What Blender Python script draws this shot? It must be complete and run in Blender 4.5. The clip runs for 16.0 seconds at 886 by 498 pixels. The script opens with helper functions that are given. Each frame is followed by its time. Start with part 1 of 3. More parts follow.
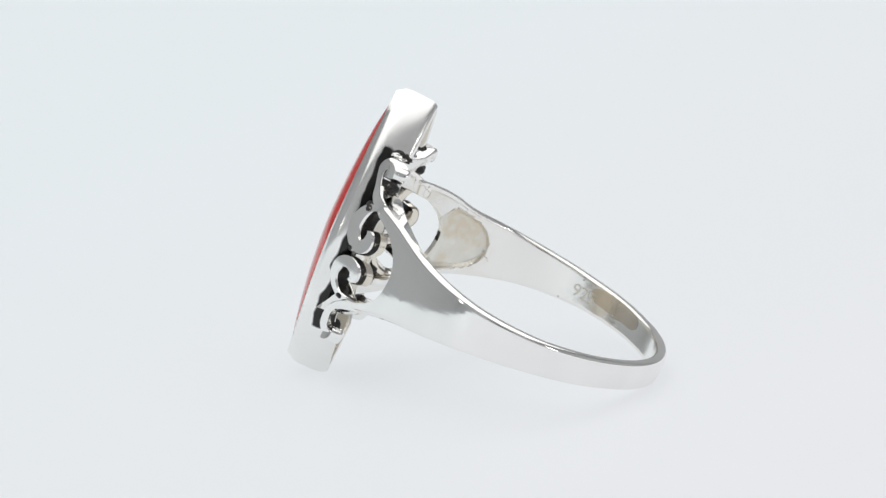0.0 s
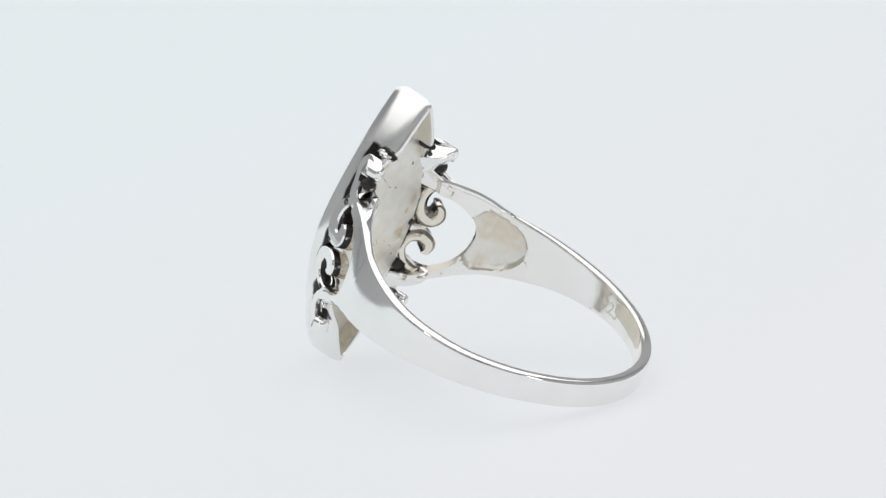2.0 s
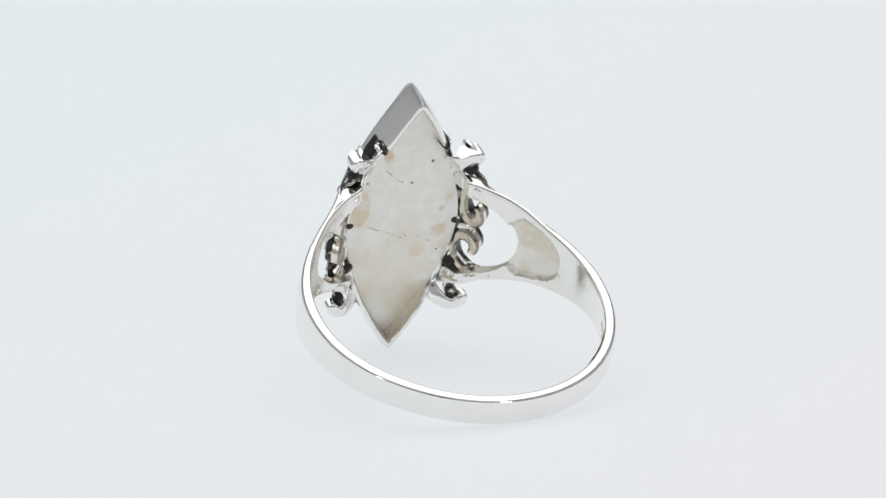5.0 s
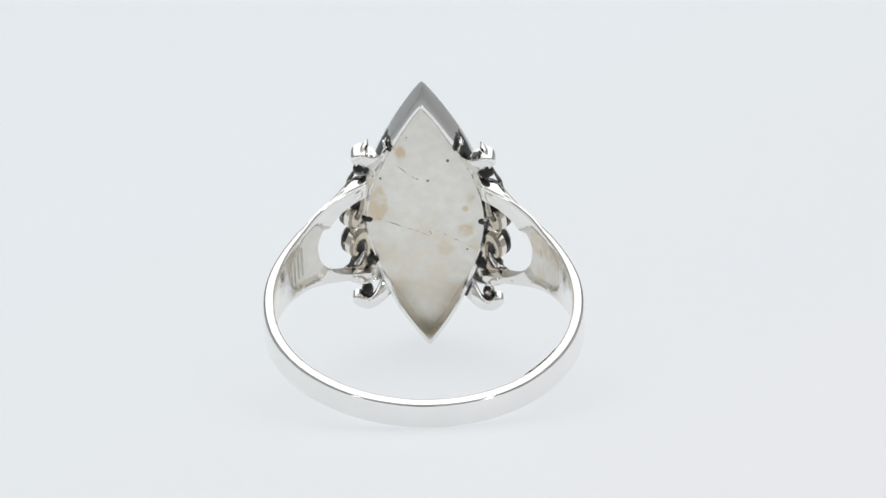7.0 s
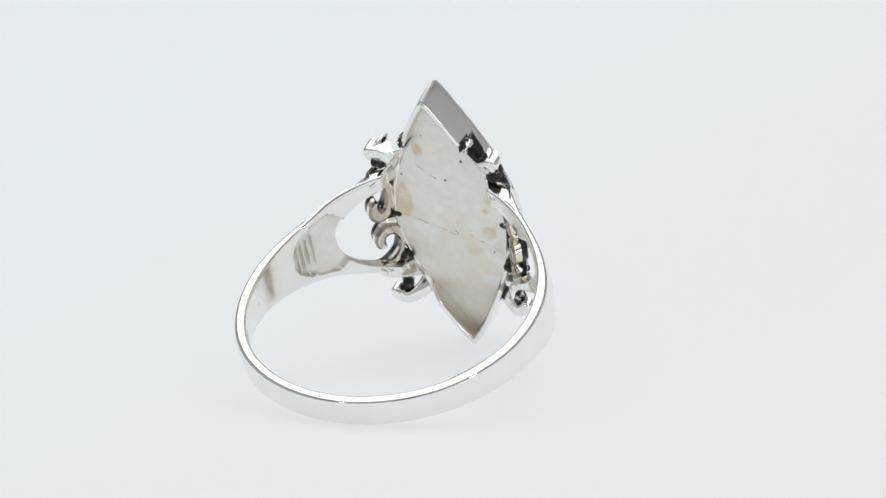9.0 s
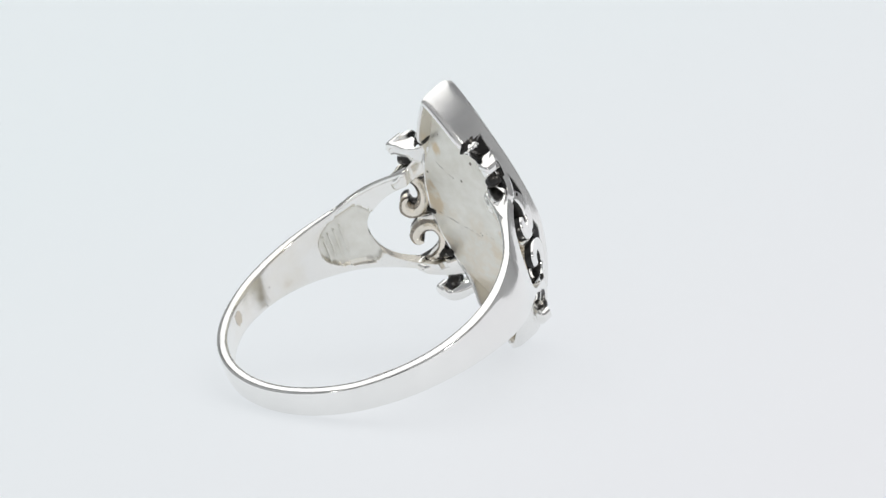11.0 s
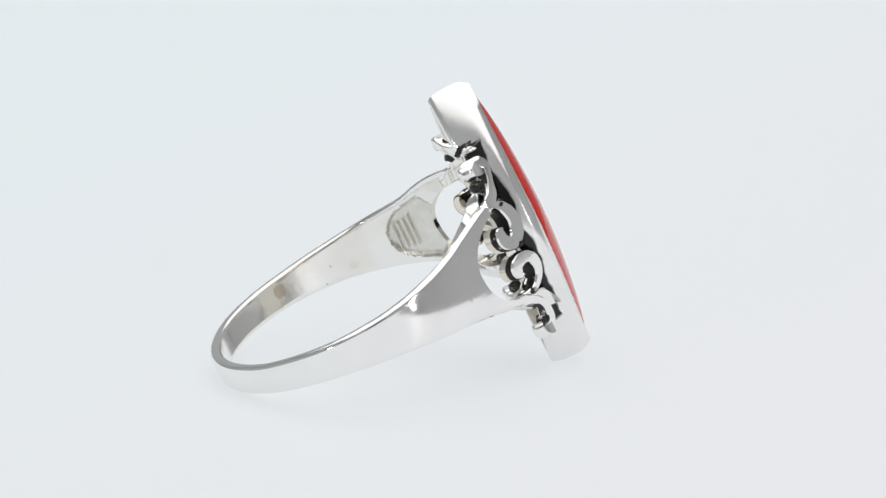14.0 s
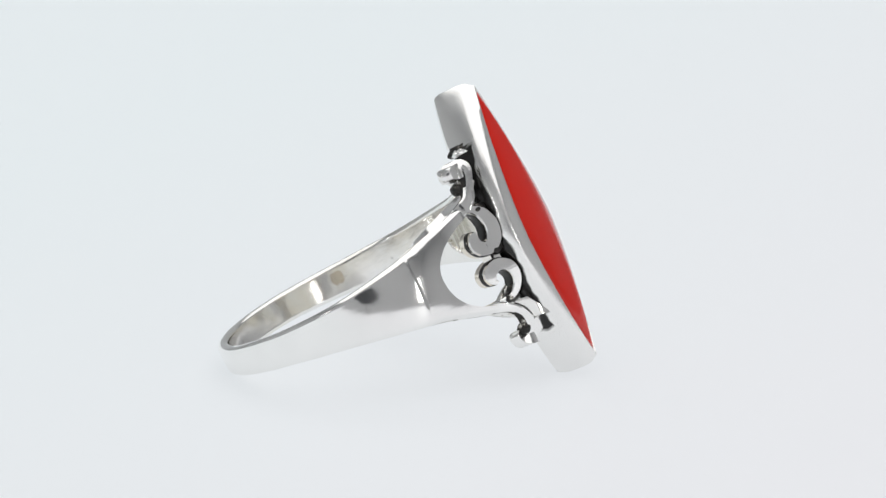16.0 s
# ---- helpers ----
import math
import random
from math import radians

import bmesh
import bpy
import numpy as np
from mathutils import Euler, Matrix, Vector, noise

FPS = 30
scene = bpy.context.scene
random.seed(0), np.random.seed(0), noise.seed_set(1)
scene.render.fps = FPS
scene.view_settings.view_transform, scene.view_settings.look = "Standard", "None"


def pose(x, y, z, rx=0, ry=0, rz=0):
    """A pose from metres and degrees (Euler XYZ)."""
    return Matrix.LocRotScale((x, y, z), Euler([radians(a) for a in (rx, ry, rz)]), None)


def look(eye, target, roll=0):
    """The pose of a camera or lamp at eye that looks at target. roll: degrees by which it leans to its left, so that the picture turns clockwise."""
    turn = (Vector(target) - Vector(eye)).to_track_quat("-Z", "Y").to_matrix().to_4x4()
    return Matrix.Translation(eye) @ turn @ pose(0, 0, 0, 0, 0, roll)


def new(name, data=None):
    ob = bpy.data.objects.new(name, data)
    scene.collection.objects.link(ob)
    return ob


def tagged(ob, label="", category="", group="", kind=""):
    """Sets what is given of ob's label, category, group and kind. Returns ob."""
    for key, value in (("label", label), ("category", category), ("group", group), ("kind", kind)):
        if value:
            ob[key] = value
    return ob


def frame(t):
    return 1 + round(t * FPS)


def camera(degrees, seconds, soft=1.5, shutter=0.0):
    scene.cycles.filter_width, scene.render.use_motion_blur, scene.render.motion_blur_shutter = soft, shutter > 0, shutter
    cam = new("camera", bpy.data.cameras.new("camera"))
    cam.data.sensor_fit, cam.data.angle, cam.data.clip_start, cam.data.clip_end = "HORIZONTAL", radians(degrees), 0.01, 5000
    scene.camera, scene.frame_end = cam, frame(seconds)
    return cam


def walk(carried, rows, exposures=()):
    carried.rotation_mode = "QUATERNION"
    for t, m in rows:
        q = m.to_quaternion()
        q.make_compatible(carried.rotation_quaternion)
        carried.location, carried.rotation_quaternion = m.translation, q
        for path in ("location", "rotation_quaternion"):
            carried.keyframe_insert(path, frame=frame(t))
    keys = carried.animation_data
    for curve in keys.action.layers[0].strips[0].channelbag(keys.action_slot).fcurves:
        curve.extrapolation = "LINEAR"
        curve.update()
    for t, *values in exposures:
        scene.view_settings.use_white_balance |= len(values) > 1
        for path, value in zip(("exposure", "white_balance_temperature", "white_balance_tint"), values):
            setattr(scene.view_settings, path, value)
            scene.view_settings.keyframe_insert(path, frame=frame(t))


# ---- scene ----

# All ring measures are in millimetres and scaled by MM; ring axes: x across, y towards the stone, z along the finger.
MM = 0.001
DURATION = 16.0

# ---- camera: a still macro lens on a tripod ----
cam = camera(10.0, DURATION, soft=1.4)
CAMERA_POSE = pose(0.0, -0.323219, 0.083682, 76.8686, 1.2709, -0.3415)
cam.data.dof.use_dof, cam.data.dof.focus_distance, cam.data.dof.aperture_fstop = True, 0.325, 150.0
walk(cam, [(0.0, CAMERA_POSE), (DURATION, CAMERA_POSE)])

# ---- light: an overhead softbox and two small lamps, all out of view ----
world = bpy.data.worlds.new("studio")
world.use_nodes = True
world.node_tree.nodes["Background"].inputs["Color"].default_value = (0.8, 0.85, 0.9, 1)
world.node_tree.nodes["Background"].inputs["Strength"].default_value = 0.05
scene.world = world
scene.view_settings.exposure = 0.0


def softbox(name, eye, target, width, height, watts, colour, shape="RECTANGLE"):
    lamp = bpy.data.lights.new(name, "AREA")
    lamp.shape, lamp.size, lamp.size_y = shape, width, height
    lamp.energy, lamp.color = watts, colour
    ob = new(name, lamp)
    ob.matrix_world = look(eye, target)
    return ob


softbox("softbox_top", (0.0, 0.0, 0.672), (0.0, 0.0, 0.0), 1.24, 1.40, 5.35, (1.0, 0.995, 0.98))
softbox("lamp_right", (0.45, -0.54, 0.16), (0.0, 0.0, 0.01), 0.032, 0.22, 0.24, (1.0, 0.99, 0.97), "ELLIPSE")
softbox("lamp_left", (-0.45, -0.54, 0.17), (0.0, 0.0, 0.01), 0.04, 0.06, 0.09, (1.0, 0.99, 0.97), "ELLIPSE")


# ---- materials ----
def nodes_of(name):
    m = bpy.data.materials.new(name)
    m.use_nodes = True
    return m, m.node_tree.nodes, m.node_tree.links, m.node_tree.nodes["Principled BSDF"]


def noise_node(n, l, scale, detail=4.0, stretch=(1, 1, 1)):
    tc, mp, nz = n.new("ShaderNodeTexCoord"), n.new("ShaderNodeMapping"), n.new("ShaderNodeTexNoise")
    mp.inputs["Scale"].default_value = stretch
    l.new(tc.outputs["Object"], mp.inputs["Vector"])
    l.new(mp.outputs["Vector"], nz.inputs["Vector"])
    nz.inputs["Scale"].default_value, nz.inputs["Detail"].default_value = scale, detail
    return nz


def ramp(n, l, source, stops):
    r = n.new("ShaderNodeValToRGB")
    while len(r.color_ramp.elements) < len(stops):
        r.color_ramp.elements.new(0.5)
    for e, (p, c) in zip(r.color_ramp.elements, stops):
        e.position, e.color = p, (c, c, c, 1) if isinstance(c, float) else (*c, 1)
    l.new(source, r.inputs["Fac"])
    return r


def bump(n, l, source, bsdf, strength, distance):
    b = n.new("ShaderNodeBump")
    b.inputs["Strength"].default_value, b.inputs["Distance"].default_value = strength, distance
    l.new(source, b.inputs["Height"])
    l.new(b.outputs["Normal"], bsdf.inputs["Normal"])


def silver(name, colour, rough_low, rough_high, relief=0.05, patina=None):
    """Polished silver with fine wear; patina: (y low, y high, reach in z), a blackened zone with a ragged edge, in millimetres."""
    m, n, l, b = nodes_of(name)
    b.inputs["Metallic"].default_value = 1.0
    wear = noise_node(n, l, 900.0, 5.0, (1, 1, 0.25))
    r = ramp(n, l, wear.outputs["Fac"], [(0.35, rough_low), (0.75, rough_high)])
    l.new(r.outputs["Color"], b.inputs["Roughness"])
    tone = noise_node(n, l, 260.0, 3.0)
    c = ramp(n, l, tone.outputs["Fac"], [(0.3, tuple(0.95 * q for q in colour)), (0.7, colour)])
    brushed = noise_node(n, l, 5200.0, 2.0, (0.05, 0.05, 1.0))
    blend = n.new("ShaderNodeMath")
    blend.operation = "MULTIPLY_ADD"
    blend.inputs[1].default_value = 0.6
    l.new(brushed.outputs["Fac"], blend.inputs[0])
    l.new(wear.outputs["Fac"], blend.inputs[2])
    bump(n, l, blend.outputs["Value"], b, relief, 0.00003)
    if not patina:
        l.new(c.outputs["Color"], b.inputs["Base Color"])
        return m
    low, high, reach = patina
    tc, sep = n.new("ShaderNodeTexCoord"), n.new("ShaderNodeSeparateXYZ")
    l.new(tc.outputs["Object"], sep.inputs["Vector"])
    rag = noise_node(n, l, 420.0, 2.0)

    def fade(source, a, z):
        mr = n.new("ShaderNodeMapRange")
        mr.inputs["From Min"].default_value, mr.inputs["From Max"].default_value = a, z
        l.new(source, mr.inputs["Value"])
        return mr.outputs["Result"]

    def op(kind, a, z):
        q = n.new("ShaderNodeMath")
        q.operation = kind
        for k, v in enumerate((a, z)):
            if isinstance(v, (int, float)):
                q.inputs[k].default_value = v
            else:
                l.new(v, q.inputs[k])
        return q.outputs["Value"]

    wob = op("MULTIPLY", op("SUBTRACT", rag.outputs["Fac"], 0.5), 1.3 * MM)
    y = op("ADD", sep.outputs["Y"], wob)
    zz = op("ADD", op("ABSOLUTE", sep.outputs["Z"], 0), wob)
    mask = op("MULTIPLY", fade(y, low * MM, (low + 0.15) * MM), fade(y, (high + 0.12) * MM, high * MM))
    mask = op("MULTIPLY", mask, fade(zz, (reach + 0.15) * MM, reach * MM))
    xx = op("ABSOLUTE", sep.outputs["X"], 0)
    mask = op("MULTIPLY", mask, fade(xx, 1.2 * MM, 1.4 * MM))
    mix = n.new("ShaderNodeMix")
    mix.data_type = "RGBA"
    l.new(mask, mix.inputs["Factor"])
    l.new(c.outputs["Color"], mix.inputs["A"])
    mix.inputs["B"].default_value = (0.012, 0.011, 0.010, 1)
    l.new(mix.outputs["Result"], b.inputs["Base Color"])
    l.new(op("SUBTRACT", 1.0, op("MULTIPLY", mask, 0.8)), b.inputs["Metallic"])
    return m


def patina_material():
    m, n, l, b = nodes_of("blackened_silver")
    nz = noise_node(n, l, 1400.0, 5.0)
    c = ramp(n, l, nz.outputs["Fac"], [(0.50, (0.010, 0.009, 0.008)), (0.60, (0.05, 0.045, 0.04)), (0.68, (0.75, 0.72, 0.66))])
    l.new(c.outputs["Color"], b.inputs["Base Color"])
    r = ramp(n, l, nz.outputs["Fac"], [(0.5, 0.35), (0.7, 0.15)])
    l.new(r.outputs["Color"], b.inputs["Roughness"])
    k = ramp(n, l, nz.outputs["Fac"], [(0.52, 0.2), (0.64, 1.0)])
    l.new(k.outputs["Color"], b.inputs["Metallic"])
    bump(n, l, nz.outputs["Fac"], b, 0.4, 0.0001)
    return m


def satin_material(name, stain_amount):
    """Cast silver inside the band, cream with faint tan stains and pits."""
    m, n, l, b = nodes_of(name)
    big = noise_node(n, l, 230.0, 4.0)
    c = ramp(n, l, big.outputs["Fac"], [(0.48, (0.91, 0.90, 0.875)), (0.64, (0.87, 0.845, 0.79)), (0.80, (0.60, 0.51, 0.39))])
    pits = noise_node(n, l, 1700.0, 2.0)
    p = ramp(n, l, pits.outputs["Fac"], [(0.25, (0.22, 0.19, 0.16)), (0.28, (1.0, 1.0, 1.0))])
    mix = n.new("ShaderNodeMix")
    mix.data_type, mix.blend_type = "RGBA", "MULTIPLY"
    mix.inputs["Factor"].default_value = stain_amount
    l.new(c.outputs["Color"], mix.inputs["A"])
    l.new(p.outputs["Color"], mix.inputs["B"])
    l.new(mix.outputs["Result"], b.inputs["Base Color"])
    b.inputs["Metallic"].default_value = 1.0
    fine = noise_node(n, l, 2600.0, 5.0)
    r = ramp(n, l, fine.outputs["Fac"], [(0.3, 0.10), (0.8, 0.2)])
    l.new(r.outputs["Color"], b.inputs["Roughness"])
    bump(n, l, big.outputs["Fac"], b, 0.25, 0.0002)
    return m


# Stains on the cast plate and in one shoulder's hollow: x, y, z, their reach across, deep and along, and their strength.
STAINS = [(-1.48, 10.3, 5.55, 0.3, 1.0, 0.5, 0.8), (-3.3, 10.3, 1.5, 0.55, 1.0, 1.6, 0.7), (3.1, 10.3, 2.0, 0.4, 1.0, 0.7, 0.7), (2.63, 10.3, 0.93, 0.25, 1.0, 0.28, 0.8),
          (2.75, 10.3, -0.9, 0.7, 1.0, 0.8, 0.8), (3.1, 10.3, -1.9, 0.6, 1.0, 0.8, 0.6), (1.3, 10.3, -2.4, 0.9, 1.0, 0.7, 0.5), (0.0, 10.4, -5.2, 3.4, 1.5, 4.6, 0.34),
          (-0.2, 10.3, 7.2, 0.8, 1.0, 1.2, 0.3), (8.2, 5.4, 0.6, 2.2, 2.6, 2.8, 0.5)]
# Hairlines: x and z of the ends; specks: x and z.
HAIRLINES = [((-3.2, 0.3), (0.25, -1.15)), ((0.7, -0.75), (3.2, -2.4)), ((-1.77, 4.5), (-0.5, 3.46))]
SPECKS = [(1.58, 4.79), (0.23, 3.3), (-0.47, 3.46), (-1.08, 6.46), (-2.89, 3.56), (0.25, -0.85), (0.32, -1.02), (2.69, -2.4)]


def plate_material():
    """Cast, unpolished silver: greyish white, with tan stains, hairlines and dark specks where the casting has them."""
    m, n, l, b = nodes_of("cast_backplate")

    def op(kind, *values):
        q = n.new("ShaderNodeMath")
        q.operation = kind
        for k, v in enumerate(values):
            if isinstance(v, (int, float)):
                q.inputs[k].default_value = v
            else:
                l.new(v, q.inputs[k])
        return q.outputs["Value"]

    def fade(source, a, z):
        mr = n.new("ShaderNodeMapRange")
        mr.inputs["From Min"].default_value, mr.inputs["From Max"].default_value = a, z
        mr.interpolation_type = "SMOOTHSTEP"
        l.new(source, mr.inputs["Value"])
        return mr.outputs["Result"]

    tc, sep = n.new("ShaderNodeTexCoord"), n.new("ShaderNodeSeparateXYZ")
    l.new(tc.outputs["Object"], sep.inputs["Vector"])
    x, y, z = (op("MULTIPLY", sep.outputs[k], 1000.0) for k in "XYZ")
    cloud, grain, crumb = (noise_node(n, l, scale, 5.0).outputs["Fac"] for scale in (420.0, 1500.0, 900.0))
    ragged = op("MULTIPLY", op("SUBTRACT", cloud, 0.5), 4.6)
    stain = 0.0
    for sx, sy, sz, rx, ry, rz, strength in STAINS:
        parts = [op("POWER", op("ABSOLUTE", op("DIVIDE", op("SUBTRACT", v, c), r)), 2.0) for v, c, r in ((x, sx, rx), (y, sy, ry), (z, sz, rz))]
        far = op("ADD", op("SQRT", op("ADD", op("ADD", parts[0], parts[1]), parts[2])), ragged)
        stain = op("MAXIMUM", stain, op("MULTIPLY", fade(far, 1.25, 0.35), strength))
    wobble = op("MULTIPLY", op("SUBTRACT", crumb, 0.5), 0.5)
    mark = 0.0
    for (x0, z0), (x1, z1) in HAIRLINES:
        slope = (z1 - z0) / (x1 - x0)
        off = op("ABSOLUTE", op("ADD", op("SUBTRACT", op("SUBTRACT", z, op("MULTIPLY", op("SUBTRACT", x, x0), slope)), z0), wobble))
        inside = op("MULTIPLY", fade(x, x0 - 0.1, x0 + 0.2), fade(x, x1 + 0.1, x1 - 0.4))
        mark = op("MAXIMUM", mark, op("MULTIPLY", op("MULTIPLY", fade(off, 0.05, 0.01), inside), fade(grain, 0.40, 0.62)))
    for x0, z0 in SPECKS:
        far = op("SQRT", op("ADD", op("POWER", op("SUBTRACT", x, x0), 2.0), op("POWER", op("SUBTRACT", z, z0), 2.0)))
        mark = op("MAXIMUM", mark, fade(op("ADD", far, op("MULTIPLY", wobble, 0.5)), 0.09, 0.04))
    c = ramp(n, l, grain, [(0.35, (0.83, 0.815, 0.755)), (0.65, (0.89, 0.878, 0.828))])
    tan, dark = n.new("ShaderNodeMix"), n.new("ShaderNodeMix")
    tan.data_type = dark.data_type = "RGBA"
    l.new(op("MULTIPLY", stain, fade(grain, 0.25, 0.6)), tan.inputs["Factor"])
    l.new(c.outputs["Color"], tan.inputs["A"])
    tan.inputs["B"].default_value = (0.68, 0.54, 0.35, 1)
    l.new(mark, dark.inputs["Factor"])
    l.new(tan.outputs["Result"], dark.inputs["A"])
    dark.inputs["B"].default_value = (0.22, 0.19, 0.155, 1)
    l.new(dark.outputs["Result"], b.inputs["Base Color"])
    b.inputs["Metallic"].default_value = 0.6
    fine = noise_node(n, l, 2600.0, 5.0)
    r = ramp(n, l, fine.outputs["Fac"], [(0.3, 0.28), (0.8, 0.48)])
    l.new(r.outputs["Color"], b.inputs["Roughness"])
    bump(n, l, op("ADD", cloud, op("MULTIPLY", grain, 0.4)), b, 0.3, 0.0002)
    return m


def coral_material():
    m, n, l, b = nodes_of("red_coral")
    nz = noise_node(n, l, 120.0, 4.0, (1, 1, 0.4))
    c = ramp(n, l, nz.outputs["Fac"], [(0.3, (0.60, 0.008, 0.001)), (0.7, (0.67, 0.011, 0.002))])
    l.new(c.outputs["Color"], b.inputs["Base Color"])
    b.inputs["Roughness"].default_value = 0.05
    b.inputs["Specular IOR Level"].default_value = 0.45
    b.inputs["IOR"].default_value = 1.5
    b.inputs["Coat Weight"].default_value = 0.0
    b.inputs["Coat Roughness"].default_value = 0.04
    fine = noise_node(n, l, 700.0, 3.0)
    bump(n, l, fine.outputs["Fac"], b, 0.03, 0.00003)
    return m


def paint_material(name, colour, rough=0.6):
    m, n, l, b = nodes_of(name)
    nz = noise_node(n, l, 14.0, 5.0)
    c = ramp(n, l, nz.outputs["Fac"], [(0.3, tuple(0.97 * q for q in colour)), (0.7, colour)])
    l.new(c.outputs["Color"], b.inputs["Base Color"])
    b.inputs["Roughness"].default_value = rough
    fine = noise_node(n, l, 400.0, 3.0)
    bump(n, l, fine.outputs["Fac"], b, 0.02, 0.0002)
    return m


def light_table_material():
    """Opal acrylic taken as lit from below, for hardly any shadow: most of its brightness is its own glow."""
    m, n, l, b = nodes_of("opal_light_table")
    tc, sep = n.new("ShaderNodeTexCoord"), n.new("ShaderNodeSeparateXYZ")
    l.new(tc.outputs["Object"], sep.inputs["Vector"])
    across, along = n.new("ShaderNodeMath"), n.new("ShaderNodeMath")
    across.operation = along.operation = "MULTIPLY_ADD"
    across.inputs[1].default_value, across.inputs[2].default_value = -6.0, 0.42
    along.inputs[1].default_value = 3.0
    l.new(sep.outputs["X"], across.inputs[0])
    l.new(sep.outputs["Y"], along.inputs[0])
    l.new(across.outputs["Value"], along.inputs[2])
    # Bluish light from the far left is painted in as the glow's tint.
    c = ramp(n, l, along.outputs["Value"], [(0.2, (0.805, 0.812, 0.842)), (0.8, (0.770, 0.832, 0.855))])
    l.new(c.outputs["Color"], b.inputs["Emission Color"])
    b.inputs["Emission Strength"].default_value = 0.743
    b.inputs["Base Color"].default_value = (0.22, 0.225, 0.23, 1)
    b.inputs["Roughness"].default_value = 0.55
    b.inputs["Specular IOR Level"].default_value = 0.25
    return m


SILVER = silver("polished_silver", (0.94, 0.933, 0.915), 0.07, 0.15, 0.15)
BEZEL_SILVER = silver("bezel_silver", (0.94, 0.933, 0.915), 0.17, 0.27, 0.12, (10.2, 11.38, 6.45))
PATINA = patina_material()
PLATE = plate_material()
INNER = satin_material("inner_band_silver", 0.8)
CORAL = coral_material()
TARNISH = silver("tarnished_silver", (0.72, 0.65, 0.55), 0.12, 0.26, 0.2)
DULL = silver("dull_cast_silver", (0.84, 0.79, 0.70), 0.14, 0.28, 0.2)
DARK_CAST = silver("dark_cast_silver", (0.40, 0.36, 0.31), 0.15, 0.32, 0.3)
# Duller and tanner: hallmark, window walls, hollow rims and the bezel's inner wall.
TAN_SILVER = silver("dull_tan_silver", (0.75, 0.71, 0.63), 0.25, 0.4, 0.1)
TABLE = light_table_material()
WALL = paint_material("grey_wall", (0.505, 0.505, 0.51), 0.9)


# ---- mesh helpers ----
def part(name, bm, material, parent=None, label="", sharp=35, bevel=0.0):
    bmesh.ops.recalc_face_normals(bm, faces=bm.faces)
    for f in bm.faces:
        f.smooth = True
    for e in bm.edges:
        if len(e.link_faces) == 2 and e.calc_face_angle(0.0) > radians(sharp):
            e.smooth = False
    me = bpy.data.meshes.new(name)
    bm.to_mesh(me)
    bm.free()
    for m in material if isinstance(material, (list, tuple)) else [material]:
        me.materials.append(m)
    ob = new(name, me)
    if parent:
        ob.parent = parent
    if label:
        ob["label"] = label
    if bevel:
        md = ob.modifiers.new("edge", "BEVEL")
        md.width, md.segments, md.limit_method, md.angle_limit = bevel, 3, "ANGLE", radians(40)
        md.harden_normals = False
    return ob


def box(bm, x0, x1, y0, y1, z0, z1):
    vs = [bm.verts.new((x, y, z)) for x in (x0, x1) for y in (y0, y1) for z in (z0, z1)]
    for q in ((0, 1, 3, 2), (4, 6, 7, 5), (0, 4, 5, 1), (2, 3, 7, 6), (0, 2, 6, 4), (1, 5, 7, 3)):
        bm.faces.new([vs[k] for k in q])


def step(t):
    t = min(1.0, max(0.0, t))
    return t * t * (3 - 2 * t)


# ---- the place: table, and unseen grey walls added for the silver to mirror ----
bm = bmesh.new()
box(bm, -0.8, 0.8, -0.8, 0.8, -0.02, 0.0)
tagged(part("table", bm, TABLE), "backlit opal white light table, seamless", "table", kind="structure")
bm = bmesh.new()
box(bm, -0.82, -0.8, -0.8, 0.8, -0.02, 0.68)
tagged(part("wall_left", bm, WALL), "plain grey wall out of view, mirrored in the silver", "wall", kind="structure")
bm = bmesh.new()
box(bm, 0.8, 0.82, -0.8, 0.8, -0.02, 0.68)
tagged(part("wall_right", bm, WALL), "plain grey wall out of view, mirrored in the silver", "wall", kind="structure")
bm = bmesh.new()
box(bm, -0.82, 0.82, 0.8, 0.82, -0.02, 0.68)
tagged(part("wall_back", bm, WALL), "plain grey wall out of view, mirrored in the silver", "wall", kind="structure")
bm = bmesh.new()
box(bm, -0.82, 0.82, -0.82, -0.8, -0.02, 0.68)
tagged(part("wall_front", bm, WALL), "plain grey wall behind the camera, mirrored in the silver", "wall", kind="structure")
bm = bmesh.new()
box(bm, -0.82, 0.82, -0.82, 0.82, 0.68, 0.70)
tagged(part("ceiling", bm, WALL), "grey ceiling round the overhead softbox", "ceiling", kind="structure")

# ---- the lens behind the eye, mirrored as a dark spot in the silver ----
LENS = paint_material("black_lens", (0.055, 0.055, 0.06), 0.4)
STAND = paint_material("pale_stand", (0.62, 0.62, 0.62), 0.6)
lens = tagged(new("camera_lens"), "black lens barrel facing the silver ring", "camera")
lens.matrix_world = CAMERA_POSE @ pose(0, 0, 0.035)
bm = bmesh.new()
prof = [(0.0, -0.002), (0.038, 0.0), (0.040, 0.004), (0.045, 0.004), (0.047, 0.002), (0.050, 0.004), (0.052, 0.09), (0.0, 0.09)]
cols = [[bm.verts.new((r * math.cos(k * math.pi / 16), r * math.sin(k * math.pi / 16), z)) for k in range(32)] for r, z in prof[1:-1]]
for a, b in zip(cols, cols[1:]):
    for k in range(32):
        bm.faces.new((a[k], a[(k + 1) % 32], b[(k + 1) % 32], b[k]))
bm.faces.new(cols[0])
bm.faces.new(cols[-1])
part("barrel", bm, LENS, lens, "", 40)
bm = bmesh.new()
foot = lens.matrix_world @ Vector((0, 0, 0.05))
